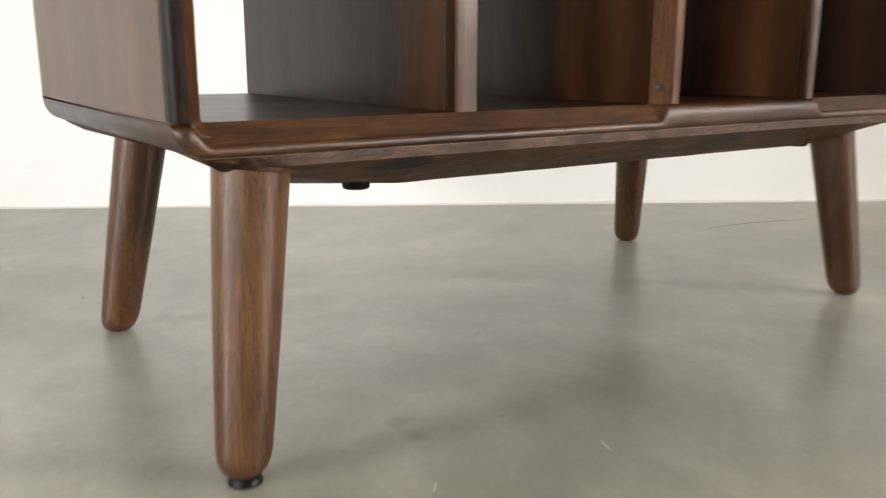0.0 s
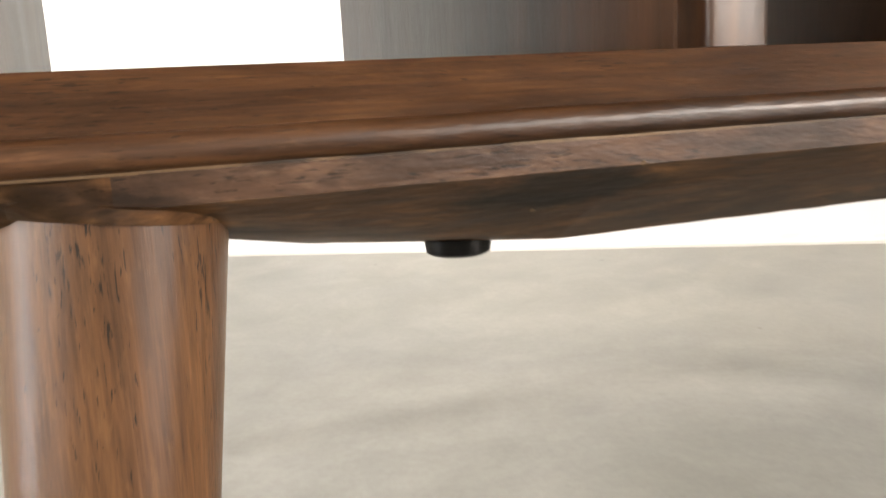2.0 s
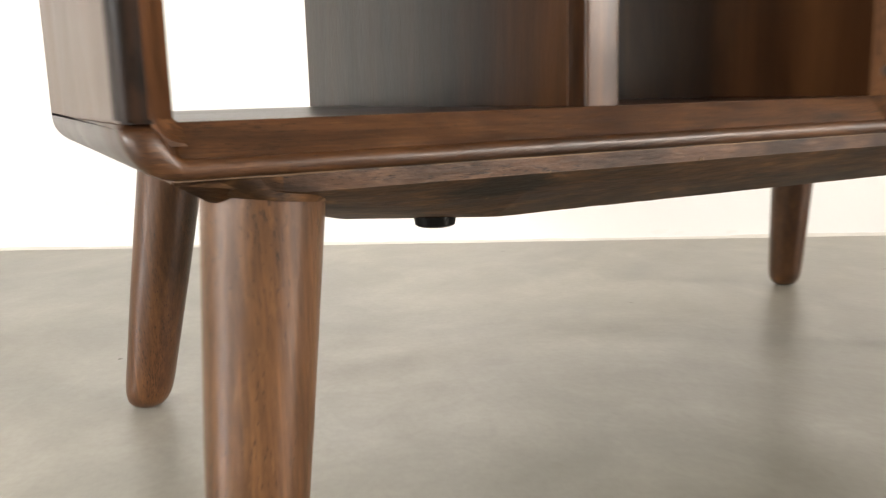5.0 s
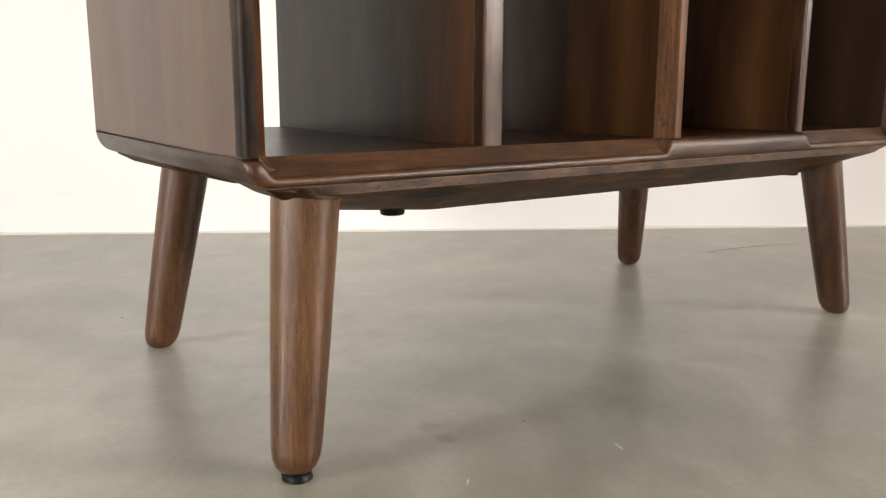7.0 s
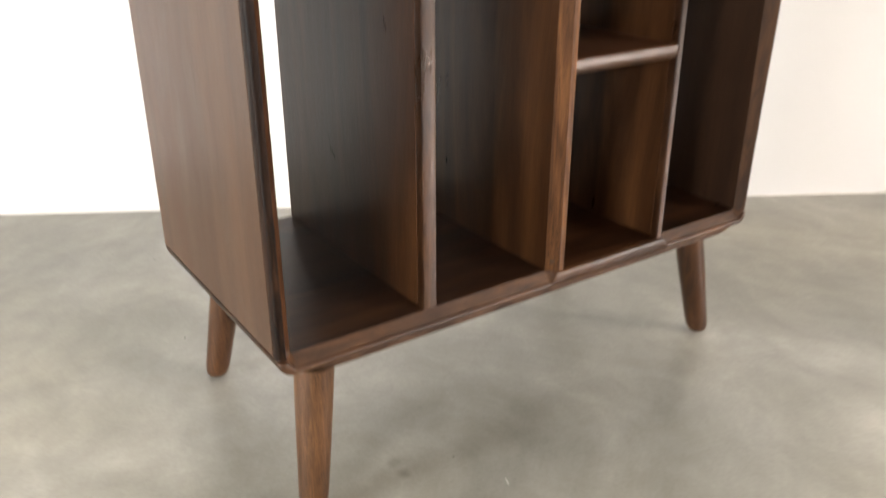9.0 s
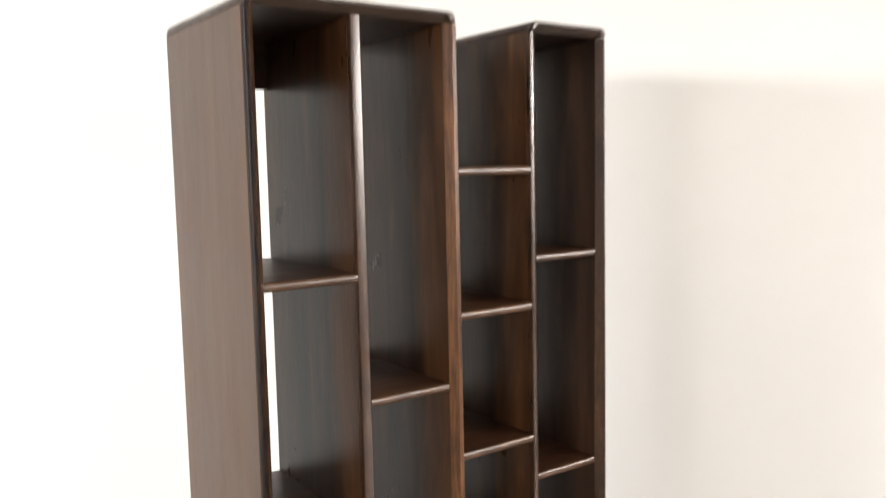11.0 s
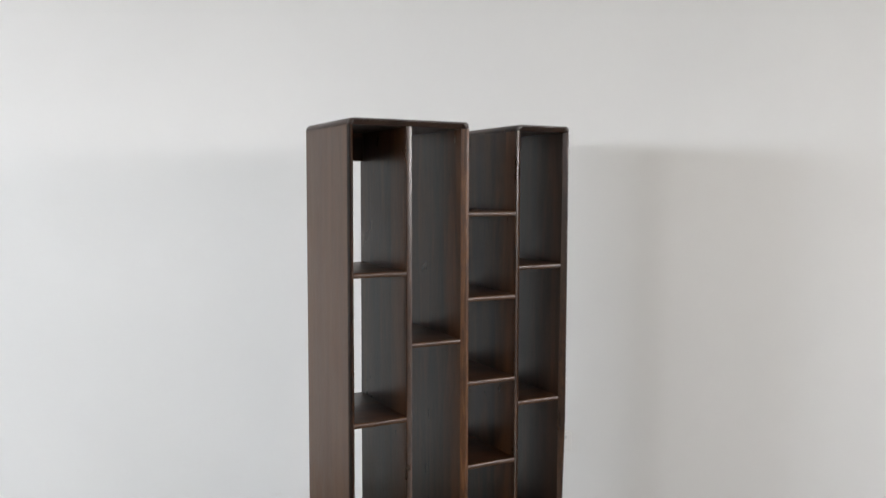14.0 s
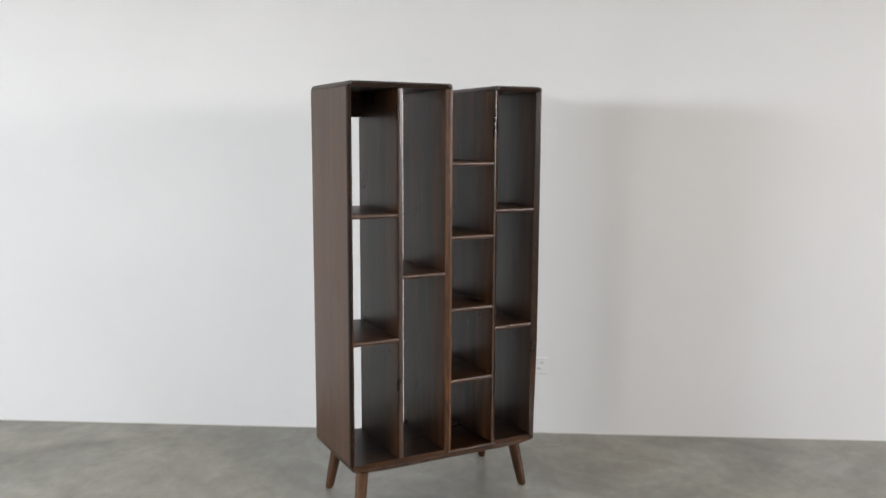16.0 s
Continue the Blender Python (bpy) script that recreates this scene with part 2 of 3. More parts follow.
# the last dark mark is shade painted on the rear bearer's left end
wood_under = wood("walnut_planed_underside", 0, (0.042, 0.0195, 0.0084), (0.118, 0.0560, 0.0235), (0.215, 0.1080, 0.0450), rough=0.46, pores=0.6, figure=(22.0, 70.0), coat=0.0, patches=0.45, blotch=0.5, fibres=0.4, worn=0.12, chatter=0.55, shine=0.16, waves=1.0, stains_and_shade=(((0.034, 0.012, 0.214), (0.042, 0.030, 0.02), 0.42), ((0.163, 0.010, 0.209), (0.036, 0.016, 0.012), 0.22), ((0.118, 0.030, 0.200), (0.018, 0.010, 0.012), 0.62), ((0.52, 0.020, 0.203), (0.045, 0.03, 0.02), 0.45), ((0.050, 0.385, 0.212), (0.07, 0.05, 0.03), 0.22)))
wood_bare = wood("walnut_bare_arris", 0, (0.06, 0.034, 0.016), (0.14, 0.085, 0.040), (0.25, 0.165, 0.085), rough=0.5, pores=0.5, figure=(9.0, 60.0), coat=0.0, patches=0.8)


def rubber():
    m, ns, ls, bsdf = material("black_plastic")
    v = coordinates(ns, ls, (60, 60, 60))
    n = node(ns, "ShaderNodeTexNoise", Scale=2.0, Detail=4.0)
    ls.new(v, n.inputs["Vector"])
    r = ramp(ns, (0.3, (0.002, 0.002, 0.0022)), (0.8, (0.006, 0.0058, 0.0055)))
    ls.new(n.outputs[0], r.inputs[0])
    ls.new(r.outputs[0], bsdf.inputs["Base Color"])
    bsdf.inputs["Roughness"].default_value = 0.4
    bsdf.inputs["Specular IOR Level"].default_value = 0.15
    return m


black_plastic = rubber()


def concrete():
    m, ns, ls, bsdf = material("polished_concrete")
    v = coordinates(ns, ls)
    big = node(ns, "ShaderNodeTexNoise", Scale=1.7, Detail=6.0, Roughness=0.62, Distortion=0.8)
    ls.new(v, big.inputs["Vector"])
    base = ramp(ns, (0.30, (0.224, 0.214, 0.183)), (0.5, (0.313, 0.300, 0.259)), (0.70, (0.420, 0.405, 0.356)))
    ls.new(big.outputs[0], base.inputs[0])
    # trowel clouds drawn out along the room, then smaller pale blooms
    tv = coordinates(ns, ls, (3.6, 2.8, 1))
    cloud = node(ns, "ShaderNodeTexNoise", Scale=1.5, Detail=7.0, Roughness=0.62, Distortion=1.0)
    ls.new(tv, cloud.inputs["Vector"])
    cr = ramp(ns, (0.34, (0.80, 0.80, 0.795)), (0.62, (1.0, 1.0, 1.0)))
    ls.new(cloud.outputs[0], cr.inputs[0])
    colour = multiply(ns, ls, base.outputs[0], cr.outputs[0])
    bloom = node(ns, "ShaderNodeTexNoise", Scale=3.4, Detail=8.0, Roughness=0.66, Distortion=0.5)
    ls.new(tv, bloom.inputs["Vector"])
    bl = ramp(ns, (0.36, (0.90, 0.895, 0.88)), (0.54, (1.0, 1.0, 1.0)), (0.70, (1.14, 1.14, 1.14)))
    ls.new(bloom.outputs[0], bl.inputs[0])
    colour = multiply(ns, ls, colour, bl.outputs[0])
    # slow drift from warm to cool grey
    drift = node(ns, "ShaderNodeTexNoise", Scale=0.9, Detail=3.0, Roughness=0.5)
    ls.new(v, drift.inputs["Vector"])
    dr = ramp(ns, (0.38, (0.985, 1.0, 1.03)), (0.62, (1.02, 1.0, 0.93)))
    ls.new(drift.outputs[0], dr.inputs[0])
    colour = multiply(ns, ls, colour, dr.outputs[0])
    grit = node(ns, "ShaderNodeTexNoise", Scale=160.0, Detail=3.0, Roughness=0.7)
    ls.new(v, grit.inputs["Vector"])
    gr = ramp(ns, (0.25, (0.88, 0.88, 0.87)), (0.6, (1, 1, 1)))
    ls.new(grit.outputs[0], gr.inputs[0])
    colour = multiply(ns, ls, colour, gr.outputs[0])
    # sparse dark pinholes and pale flecks
    spots = node(ns, "ShaderNodeTexVoronoi", Scale=9.0)
    ls.new(v, spots.inputs["Vector"])
    sr = ramp(ns, (0.018, (0.45, 0.44, 0.42)), (0.03, (1, 1, 1)))
    ls.new(spots.outputs["Distance"], sr.inputs[0])
    colour = multiply(ns, ls, colour, sr.outputs[0])
    # old soft spots of stain; bookcase shade and pale floor sheen are painted in as well
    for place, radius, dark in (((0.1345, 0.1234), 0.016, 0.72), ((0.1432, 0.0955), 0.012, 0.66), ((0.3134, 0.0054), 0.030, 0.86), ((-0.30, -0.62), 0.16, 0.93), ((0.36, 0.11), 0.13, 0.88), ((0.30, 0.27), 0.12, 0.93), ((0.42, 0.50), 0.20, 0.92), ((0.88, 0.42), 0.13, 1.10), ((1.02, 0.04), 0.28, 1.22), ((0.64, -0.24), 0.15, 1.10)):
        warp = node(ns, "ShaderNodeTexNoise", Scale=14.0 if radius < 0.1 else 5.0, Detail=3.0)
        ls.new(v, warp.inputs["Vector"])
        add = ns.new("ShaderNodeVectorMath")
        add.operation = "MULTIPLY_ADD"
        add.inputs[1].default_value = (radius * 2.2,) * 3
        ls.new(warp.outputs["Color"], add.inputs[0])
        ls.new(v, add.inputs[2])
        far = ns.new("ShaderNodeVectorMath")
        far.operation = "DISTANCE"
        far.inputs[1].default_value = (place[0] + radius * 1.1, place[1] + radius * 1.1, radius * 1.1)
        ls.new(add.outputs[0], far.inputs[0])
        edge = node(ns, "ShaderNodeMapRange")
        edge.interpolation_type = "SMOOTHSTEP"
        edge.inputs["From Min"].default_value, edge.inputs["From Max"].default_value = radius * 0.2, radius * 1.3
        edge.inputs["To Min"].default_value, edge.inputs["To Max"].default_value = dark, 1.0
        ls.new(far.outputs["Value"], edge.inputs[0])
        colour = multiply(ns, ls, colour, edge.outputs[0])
    ls.new(colour, bsdf.inputs["Base Color"])
    rr = node(ns, "ShaderNodeMapRange")
    rr.inputs["To Min"].default_value, rr.inputs["To Max"].default_value = 0.24, 0.46
    bsdf.inputs["Specular IOR Level"].default_value = 0.66
    ls.new(cloud.outputs[0], rr.inputs[0])
    ls.new(rr.outputs[0], bsdf.inputs["Roughness"])
    bump = node(ns, "ShaderNodeBump", Strength=0.05, Distance=0.002)
    ls.new(big.outputs[0], bump.inputs["Height"])
    ls.new(bump.outputs[0], bsdf.inputs["Normal"])
    return m


def plaster(name, colour, rough=0.75):
    m, ns, ls, bsdf = material(name)
    v = coordinates(ns, ls)
    n = node(ns, "ShaderNodeTexNoise", Scale=1.1, Detail=5.0, Roughness=0.55)
    ls.new(v, n.inputs["Vector"])
    a = tuple(c * 0.965 for c in colour)
    r = ramp(ns, (0.35, a), (0.65, colour))
    ls.new(n.outputs[0], r.inputs[0])
    ls.new(r.outputs[0], bsdf.inputs["Base Color"])
    bsdf.inputs["Roughness"].default_value = rough
    fine = node(ns, "ShaderNodeTexNoise", Scale=90.0, Detail=3.0)
    ls.new(v, fine.inputs["Vector"])
    bump = node(ns, "ShaderNodeBump", Strength=0.06, Distance=0.001)
    ls.new(fine.outputs[0], bump.inputs["Height"])
    ls.new(bump.outputs[0], bsdf.inputs["Normal"])
    return m


def plain(name, colour, rough):
    m, ns, ls, bsdf = material(name)
    v = coordinates(ns, ls, (20, 20, 20))
    n = node(ns, "ShaderNodeTexNoise", Scale=2.0, Detail=3.0)
    ls.new(v, n.inputs["Vector"])
    r = ramp(ns, (0.3, tuple(c * 0.95 for c in colour)), (0.7, colour))
    ls.new(n.outputs[0], r.inputs[0])
    ls.new(r.outputs[0], bsdf.inputs["Base Color"])
    bsdf.inputs["Roughness"].default_value = rough
    return m


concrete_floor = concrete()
white_wall = plaster("white_wall_paint", (0.785, 0.775, 0.755))
grey_wall = plaster("grey_wall_paint", (0.50, 0.49, 0.465))
white_ceiling = plaster("grey_ceiling_paint", (0.69, 0.665, 0.60))
white_plastic = plain("white_plastic", (0.78, 0.77, 0.74), 0.35)
grey_plastic = plain("grey_plastic", (0.60, 0.59, 0.58), 0.4)
dark_slot = plain("dark_slot", (0.02, 0.02, 0.02), 0.6)
white_frame = plain("white_window_frame", (0.75, 0.75, 0.74), 0.4)


# ---------------------------------------------------------------- mesh helpers
def link_mesh(name, bm, mat, smooth=False):
    bmesh.ops.recalc_face_normals(bm, faces=bm.faces)
    me = bpy.data.meshes.new(name)
    bm.to_mesh(me)
    bm.free()
    me.materials.append(mat)
    if smooth:
        for p in me.polygons:
            p.use_smooth = True
        me.set_sharp_from_angle(angle=radians(38))
    return new(name, me)


def part(name, bm, mat, parent, label="", smooth=False, edge=None, edge_to=0.0136, slope=None):
    """edge: a second material for the faces that lie within edge_to of the front; slope: a third, for those of them that slope to the right."""
    ob = link_mesh(name, bm, mat, smooth)
    if edge:
        ob.data.materials.append(edge)
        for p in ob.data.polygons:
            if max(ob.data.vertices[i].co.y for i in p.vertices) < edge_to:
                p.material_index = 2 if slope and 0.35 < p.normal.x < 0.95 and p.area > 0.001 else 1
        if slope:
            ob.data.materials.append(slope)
    ob.parent = parent
    return tagged(ob, label)


def box(bm, x0, x1, y0, y1, z0, z1):
    vs = [bm.verts.new((x, y, z)) for z in (z0, z1) for y in (y0, y1) for x in (x0, x1)]
    for a, b, c, d in ((0, 1, 3, 2), (4, 5, 7, 6), (0, 1, 5, 4), (2, 3, 7, 6), (0, 2, 6, 4), (1, 3, 7, 5)):
        bm.faces.new((vs[a], vs[b], vs[c], vs[d]))


def loft(bm, rings):
    """Skins rings of equal length, and caps both ends."""
    rows = [[bm.verts.new(p) for p in ring] for ring in rings]
    n = len(rows[0])
    for a, b in zip(rows, rows[1:]):
        for i in range(n):
            j = (i + 1) % n
            bm.faces.new((a[i], a[j], b[j], b[i]))
    bm.faces.new(rows[0])
    bm.faces.new(rows[-1])


def hull(bm, points):
    vs = [bm.verts.new(p) for p in points]
    out = bmesh.ops.convex_hull(bm, input=vs)
    bmesh.ops.delete(bm, geom=[g for g in out["geom_interior"] if isinstance(g, bmesh.types.BMVert)], context="VERTS")


def lathe(bm, profile, base, top, steps=32, square=False):
    """Turns a profile of (height share, radius) about the line from base to top; square: its top is cut square to that line."""
    base, top = Vector(base), Vector(top)
    rings = []
    for h, r in profile:
        c = base.lerp(top, h)
        ring = []
        for k in range(steps):
            dx, dy = r * math.cos(k * 2 * math.pi / steps), r * math.sin(k * 2 * math.pi / steps)
            lean = h * h * (dx * (top.x - base.x) + dy * (top.y - base.y)) / (top.z - base.z) if square else 0.0
            ring.append((c.x + dx, c.y + dy, c.z - lean))
        rings.append(ring)
    loft(bm, rings)


# ---------------------------------------------------------------- room
def room_box(name, spans, mat):
    bm = bmesh.new()
    for s in spans:
        box(bm, *s)
    ob = link_mesh(name, bm, mat)
    ob.matrix_world = ROOM
    return ob


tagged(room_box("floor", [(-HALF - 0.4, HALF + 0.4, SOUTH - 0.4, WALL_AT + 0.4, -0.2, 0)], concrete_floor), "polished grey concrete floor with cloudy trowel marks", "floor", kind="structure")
tagged(room_box("wall_north", [(-HALF, HALF, WALL_AT, WALL_AT + THICK, 0, HEIGHT)], white_wall), "plain white painted plaster wall", "wall", kind="structure")


def wall_with_windows(side, lo, hi, fixed):
    """A wall from lo to hi, built of boxes that leave its window openings free."""
    spans = [(lo, hi, 0, SILL), (lo, hi, HEAD, HEIGHT)]
    edge = [lo] + sorted(e for s, at, w, *_ in WINDOWS if s == side for e in (at - w / 2, at + w / 2)) + [hi]
    spans += [(edge[i], edge[i + 1], SILL, HEAD) for i in range(0, len(edge), 2)]
    if side == "s":
        return [(a, b, fixed - THICK, fixed, z0, z1) for a, b, z0, z1 in spans]
    x0, x1 = (fixed - THICK, fixed) if side == "w" else (fixed, fixed + THICK)
    return [(x0, x1, a, b, z0, z1) for a, b, z0, z1 in spans]


for side, name, lo, hi, fixed in (("w", "wall_west", SOUTH - THICK, WALL_AT + THICK, -HALF), ("e", "wall_east", SOUTH - THICK, WALL_AT + THICK, HALF), ("s", "wall_south", -HALF, HALF, SOUTH)):
    tagged(room_box(name, wall_with_windows(side, lo, hi, fixed), grey_wall), "grey painted plaster wall with window openings", "wall", kind="structure")
tagged(room_box("ceiling", [(-HALF - THICK, HALF + THICK, SOUTH - THICK, WALL_AT + THICK, HEIGHT, HEIGHT + 0.15)], white_ceiling), "plain light grey ceiling", "ceiling", kind="structure")
for i, (side, at, w, *_) in enumerate(WINDOWS):
    bm = bmesh.new()
    y0, y1, g = -0.03, 0.03, 0.05
    box(bm, -w / 2, -w / 2 + g, y0, y1, SILL, HEAD)
    box(bm, w / 2 - g, w / 2, y0, y1, SILL, HEAD)
    box(bm, -w / 2 + g, w / 2 - g, y0, y1, SILL, SILL + g)
    box(bm, -w / 2 + g, w / 2 - g, y0, y1, HEAD - g, HEAD)
    box(bm, -0.02, 0.02, y0, y1, SILL + g, HEAD - g)
    ob = link_mesh("window_%d" % (i + 1), bm, white_frame)
    ob.matrix_world = window_frame_pose(side, at, 0.09)
    tagged(ob, "wide white framed window", "window", kind="structure")

# ---------------------------------------------------------------- bookcase
WIDTH, DEPTH = 0.85, 0.411
FLOOR_Z, LINE_T, TOP = 0.2425, 1.711, 1.7325
SET = 0.013                    # how far shelves stand behind the front edge
PANEL, D1, D2, D3, RIGHT = 0.0205, (0.2097, 0.2305), (0.4157, 0.4410), (0.6326, 0.6562), 0.8330
BOX_A, BOX_B = (0.0, D2[1]), (D3[0], WIDTH)      # the two framed cases
bookcase = new("bookcase")
bookcase.empty_display_size = 0.1
tagged(bookcase, "tall dark walnut-stained bookcase with open back, staggered shelves and splayed legs", "bookcase")


BEVEL = 0.0105                 # width of the sloping inner edge, seen from the front


LIP = ((0.0, 0.0056), (0.0010, 0.0024), (0.0028, 0.0006), (0.0050, 0.0))
CRISP = ((0.0, 0.0024), (0.0004, 0.0010), (0.0010, 0.0003), (0.0022, 0.0))


def ease(t):
    t = min(1.0, max(0.0, t))
    return t * t * (3 - 2 * t)


def spread(x, z):
    """How far the last side panel stands out of true: its outer face from low down, its inner face towards the top."""
    return 0.0105 * ease((z - 0.25) / 0.45) if x > (RIGHT + WIDTH) / 2 else 0.0065 * ease((z - 0.60) / 1.0)


def upright(bevel_left, bevel_right, x0, x1, front=0.0, bevel=BEVEL, edge=CRISP, gap=0.0002, untrue=None):
    """A standing board between the top and bottom boards. A bevelled side slopes back by SET; the other side has a
    rounded lipping with a fine seam behind it. Shadow gaps part it from the boards above and below."""
    lip = [(0.0, 0.0150), (0.0008, 0.0144), (0.0008, 0.0136), (0.0, 0.0130), *edge]
    left = [(x0, DEPTH), (x0, front + SET), (x0 + bevel - 0.0008, front + 0.0008), (x0 + bevel, front)] if bevel_left else [(x0, DEPTH)] + [(x0 + a, front + b) for a, b in lip]
    right = [(x1 - bevel, front), (x1 - bevel + 0.0008, front + 0.0008), (x1, front + SET), (x1, DEPTH)] if bevel_right else [(x1 - a, front + b) for a, b in reversed(lip)] + [(x1, DEPTH)]
    ring = left + right
    mid = (x0 + x1) / 2
    inset = [(x + (0.0014 if x < mid else -0.0014), y + (0.0014 if y < 0.1 else -0.0014)) for x, y in ring]
    levels = [(inset, FLOOR_Z), (inset, FLOOR_Z + gap), (ring, FLOOR_Z + gap)]
    levels += [(ring, FLOOR_Z + (LINE_T - FLOOR_Z) * k / 24) for k in range(1, 24) if untrue]
    levels += [(ring, LINE_T - gap), (inset, LINE_T - gap), (inset, LINE_T)]
    bm = bmesh.new()
    loft(bm, [[(x + (untrue(x, z) if untrue else 0.0), y, z) for x, y in r] for r, z in levels])
    return bm


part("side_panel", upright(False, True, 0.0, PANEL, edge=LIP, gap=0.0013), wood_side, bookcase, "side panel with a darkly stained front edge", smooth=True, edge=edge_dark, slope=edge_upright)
part("side_panel", upright(True, False, RIGHT, WIDTH, edge=LIP, gap=0.0013, untrue=spread), wood_inner_shade, bookcase, smooth=True, edge=edge_upright)
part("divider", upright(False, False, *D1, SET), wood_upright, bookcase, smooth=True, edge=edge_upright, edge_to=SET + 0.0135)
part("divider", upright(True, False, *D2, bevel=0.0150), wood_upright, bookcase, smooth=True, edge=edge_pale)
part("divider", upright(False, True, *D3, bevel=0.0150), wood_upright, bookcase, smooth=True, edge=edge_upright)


def disc_on(centre, normal, radius, proud=0.0005, steps=14):
    """A small plug let into a face."""
    n = Vector(normal).normalized()
    u = n.cross(Vector((0, 0, 1))).normalized()
    w = u.cross(n)
    bm = bmesh.new()
    loft(bm, [[Vector(centre) + n * d + (u * math.cos(a) + w * math.sin(a)) * r for a in (k * 2 * math.pi / steps for k in range(steps))] for d, r in ((-0.002, radius), (proud * 0.6, radius), (proud, radius * 0.85))])
    return bm


part("wood_plug", disc_on((0.4225, 0.0071, 0.257), (-0.65, -0.76, 0), 0.0033), wood_inner_shade, bookcase, "dark round plug near the foot of the divider", smooth=True)


FRAMES = ((PANEL - 0.0105, D2[0] + 0.0105), (D3[1] - 0.0105, RIGHT + 0.0105))
BLEND = 0.011


def framed(x, frames):
    """1 inside a framed case, 0 outside, with a rounded stop at its corners."""
    return max(min(ease((x - a) / BLEND), ease((b - x) / BLEND)) for a, b in frames)


def corner(x, x0, x1, r):
    """How far a rounded end falls away at x."""
    d = min(x - x0, x1 - x)
    return 0.0 if d >= r else r - math.sqrt(max(0.0, r * r - (r - d) ** 2))


def stations(x0, x1, r, frames):
    out = {x0, x1}
    out.update(x0 + r * (1 - math.cos(k * math.pi / 16)) for k in range(9))
    out.update(x1 - r * (1 - math.cos(k * math.pi / 16)) for k in range(9))
    for a, b in frames:
        for k in range(13):
            out.update(x for x in (a - 0.002 + k * (BLEND + 0.004) / 12, b + 0.002 - k * (BLEND + 0.004) / 12) if x0 < x < x1)
    out.update(x0 + (x1 - x0) * k / 40 for k in range(41))
    return sorted(out)


def board(x0, x1, inner, outer, up, round_end, frames=FRAMES):
    """A top or bottom board: its inner face at z = inner, its outer at z = outer, with the coved lip round each framed case."""
    rings = []
    for x in stations(x0, x1, round_end, frames):
        f = framed(x, frames)
        out = outer - up * corner(x, x0, x1, round_end)
        span = outer - inner
        wobble = 0.0003 * noise.noise((x * 55, 1.7 * up, 0.3))
        lip = inner + span * (0.07 + 0.55 * f) + wobble
        back = 0.004 + (SET - 0.004) * f
        turn = corner(x, x0, x1, 0.009)            # the nosing turns round the corners
        room = out - lip
        ring = [(DEPTH, inner), (back + turn, inner), (0.0012 + turn, lip)]
        nose = ((-0.0006, 0.02), (-0.0018, 0.09), (-0.0028, 0.22), (-0.0034, 0.42), (-0.0034, 0.66), (-0.0026, 0.86), (-0.0010, 0.97))
        ring += [(y + turn + wobble, lip + room * k) for y, k in nose]
        ring += [(0.0030 + turn, out), (DEPTH - 0.004, out), (DEPTH, out - up * 0.004)]
        rings.append([(x, y, z) for y, z in ring])
    bm = bmesh.new()
    loft(bm, rings)
    return bm


part("bottom_board", board(0.0, WIDTH, FLOOR_Z, 0.2215, -1, 0.019), wood_across, bookcase, "bottom board with a rounded nosing", smooth=True, edge=edge_across)
part("top_board", board(*BOX_A, LINE_T, TOP, 1, 0.018), wood_across, bookcase, smooth=True, edge=edge_top)
part("top_board", board(BOX_B[0], WIDTH + spread(WIDTH, LINE_T), LINE_T, TOP, 1, 0.018, FRAMES[:1] + ((FRAMES[1][0], FRAMES[1][1] + spread(RIGHT, LINE_T)),)), wood_across, bookcase, smooth=True, edge=edge_top)


def shelf(x0, x1, z, front, thick=0.0175):
    ring = [(DEPTH - 0.003, z + thick / 2), (DEPTH - 0.003, z - thick / 2)]
    for k in range(9):
        a = -math.pi / 2 + math.pi * k / 8
        ring.append((front + 0.0045 - 0.0045 * math.cos(a), z + thick / 2 * math.sin(a)))
    bm = bmesh.new()
    loft(bm, [[(x, y, zz) for y, zz in ring] for x in (x0, x1)])
    return bm


BAYS = ((PANEL, D1[0], SET, (1.2248, 0.7290)), (D1[1], D2[0], SET, (0.9794,)),
        (D2[1], D3[0], 0.001, (1.4202, 1.1246, 0.8288, 0.5305)), (D3[1], RIGHT, SET, (1.2257, 0.7315)))
for x0, x1, front, heights in BAYS:
    for z in heights:
        part("shelf", shelf(x0, x1 + (spread(RIGHT, z) if x1 == RIGHT else 0.0), z, front), wood_shelf, bookcase, smooth=True, edge=edge_shelf, edge_to=front + 0.006)

bm = bmesh.new()
box(bm, PANEL, D1[0], DEPTH - 0.022, DEPTH - 0.004, 1.608, LINE_T)
part("back_rail", bm, wood_shelf, bookcase, "upright rail across the back under the top")


def corner_fillet(x_face, side, z_face, up):
    """The hollow inner corner where a sloping inner edge turns from an upright into a board."""
    rings = []
    for k in range(6):
        s = 1 - k / 5                               # 1 at the front, 0 where the slope ends
        y = 0.0022 + (SET + 0.001 - 0.0022) * (1 - s)
        x0, z0, r = x_face - side * BEVEL * s * 0.8, z_face - up * 0.0075 * s, 0.0025 + 0.0080 * s
        arc = [(x0 + side * r * (1 - math.cos(a)), z0 + up * r * (1 - math.sin(a))) for a in (math.pi / 2 * j / 7 for j in range(8))]
        ring = [(x0 - side * 0.001, z0 - up * 0.001), (x0 - side * 0.001, arc[0][1])] + arc + [(arc[-1][0], z0 - up * 0.001)]
        rings.append([(x, y, z) for x, z in ring])
    bm = bmesh.new()
    loft(bm, rings)
    return bm


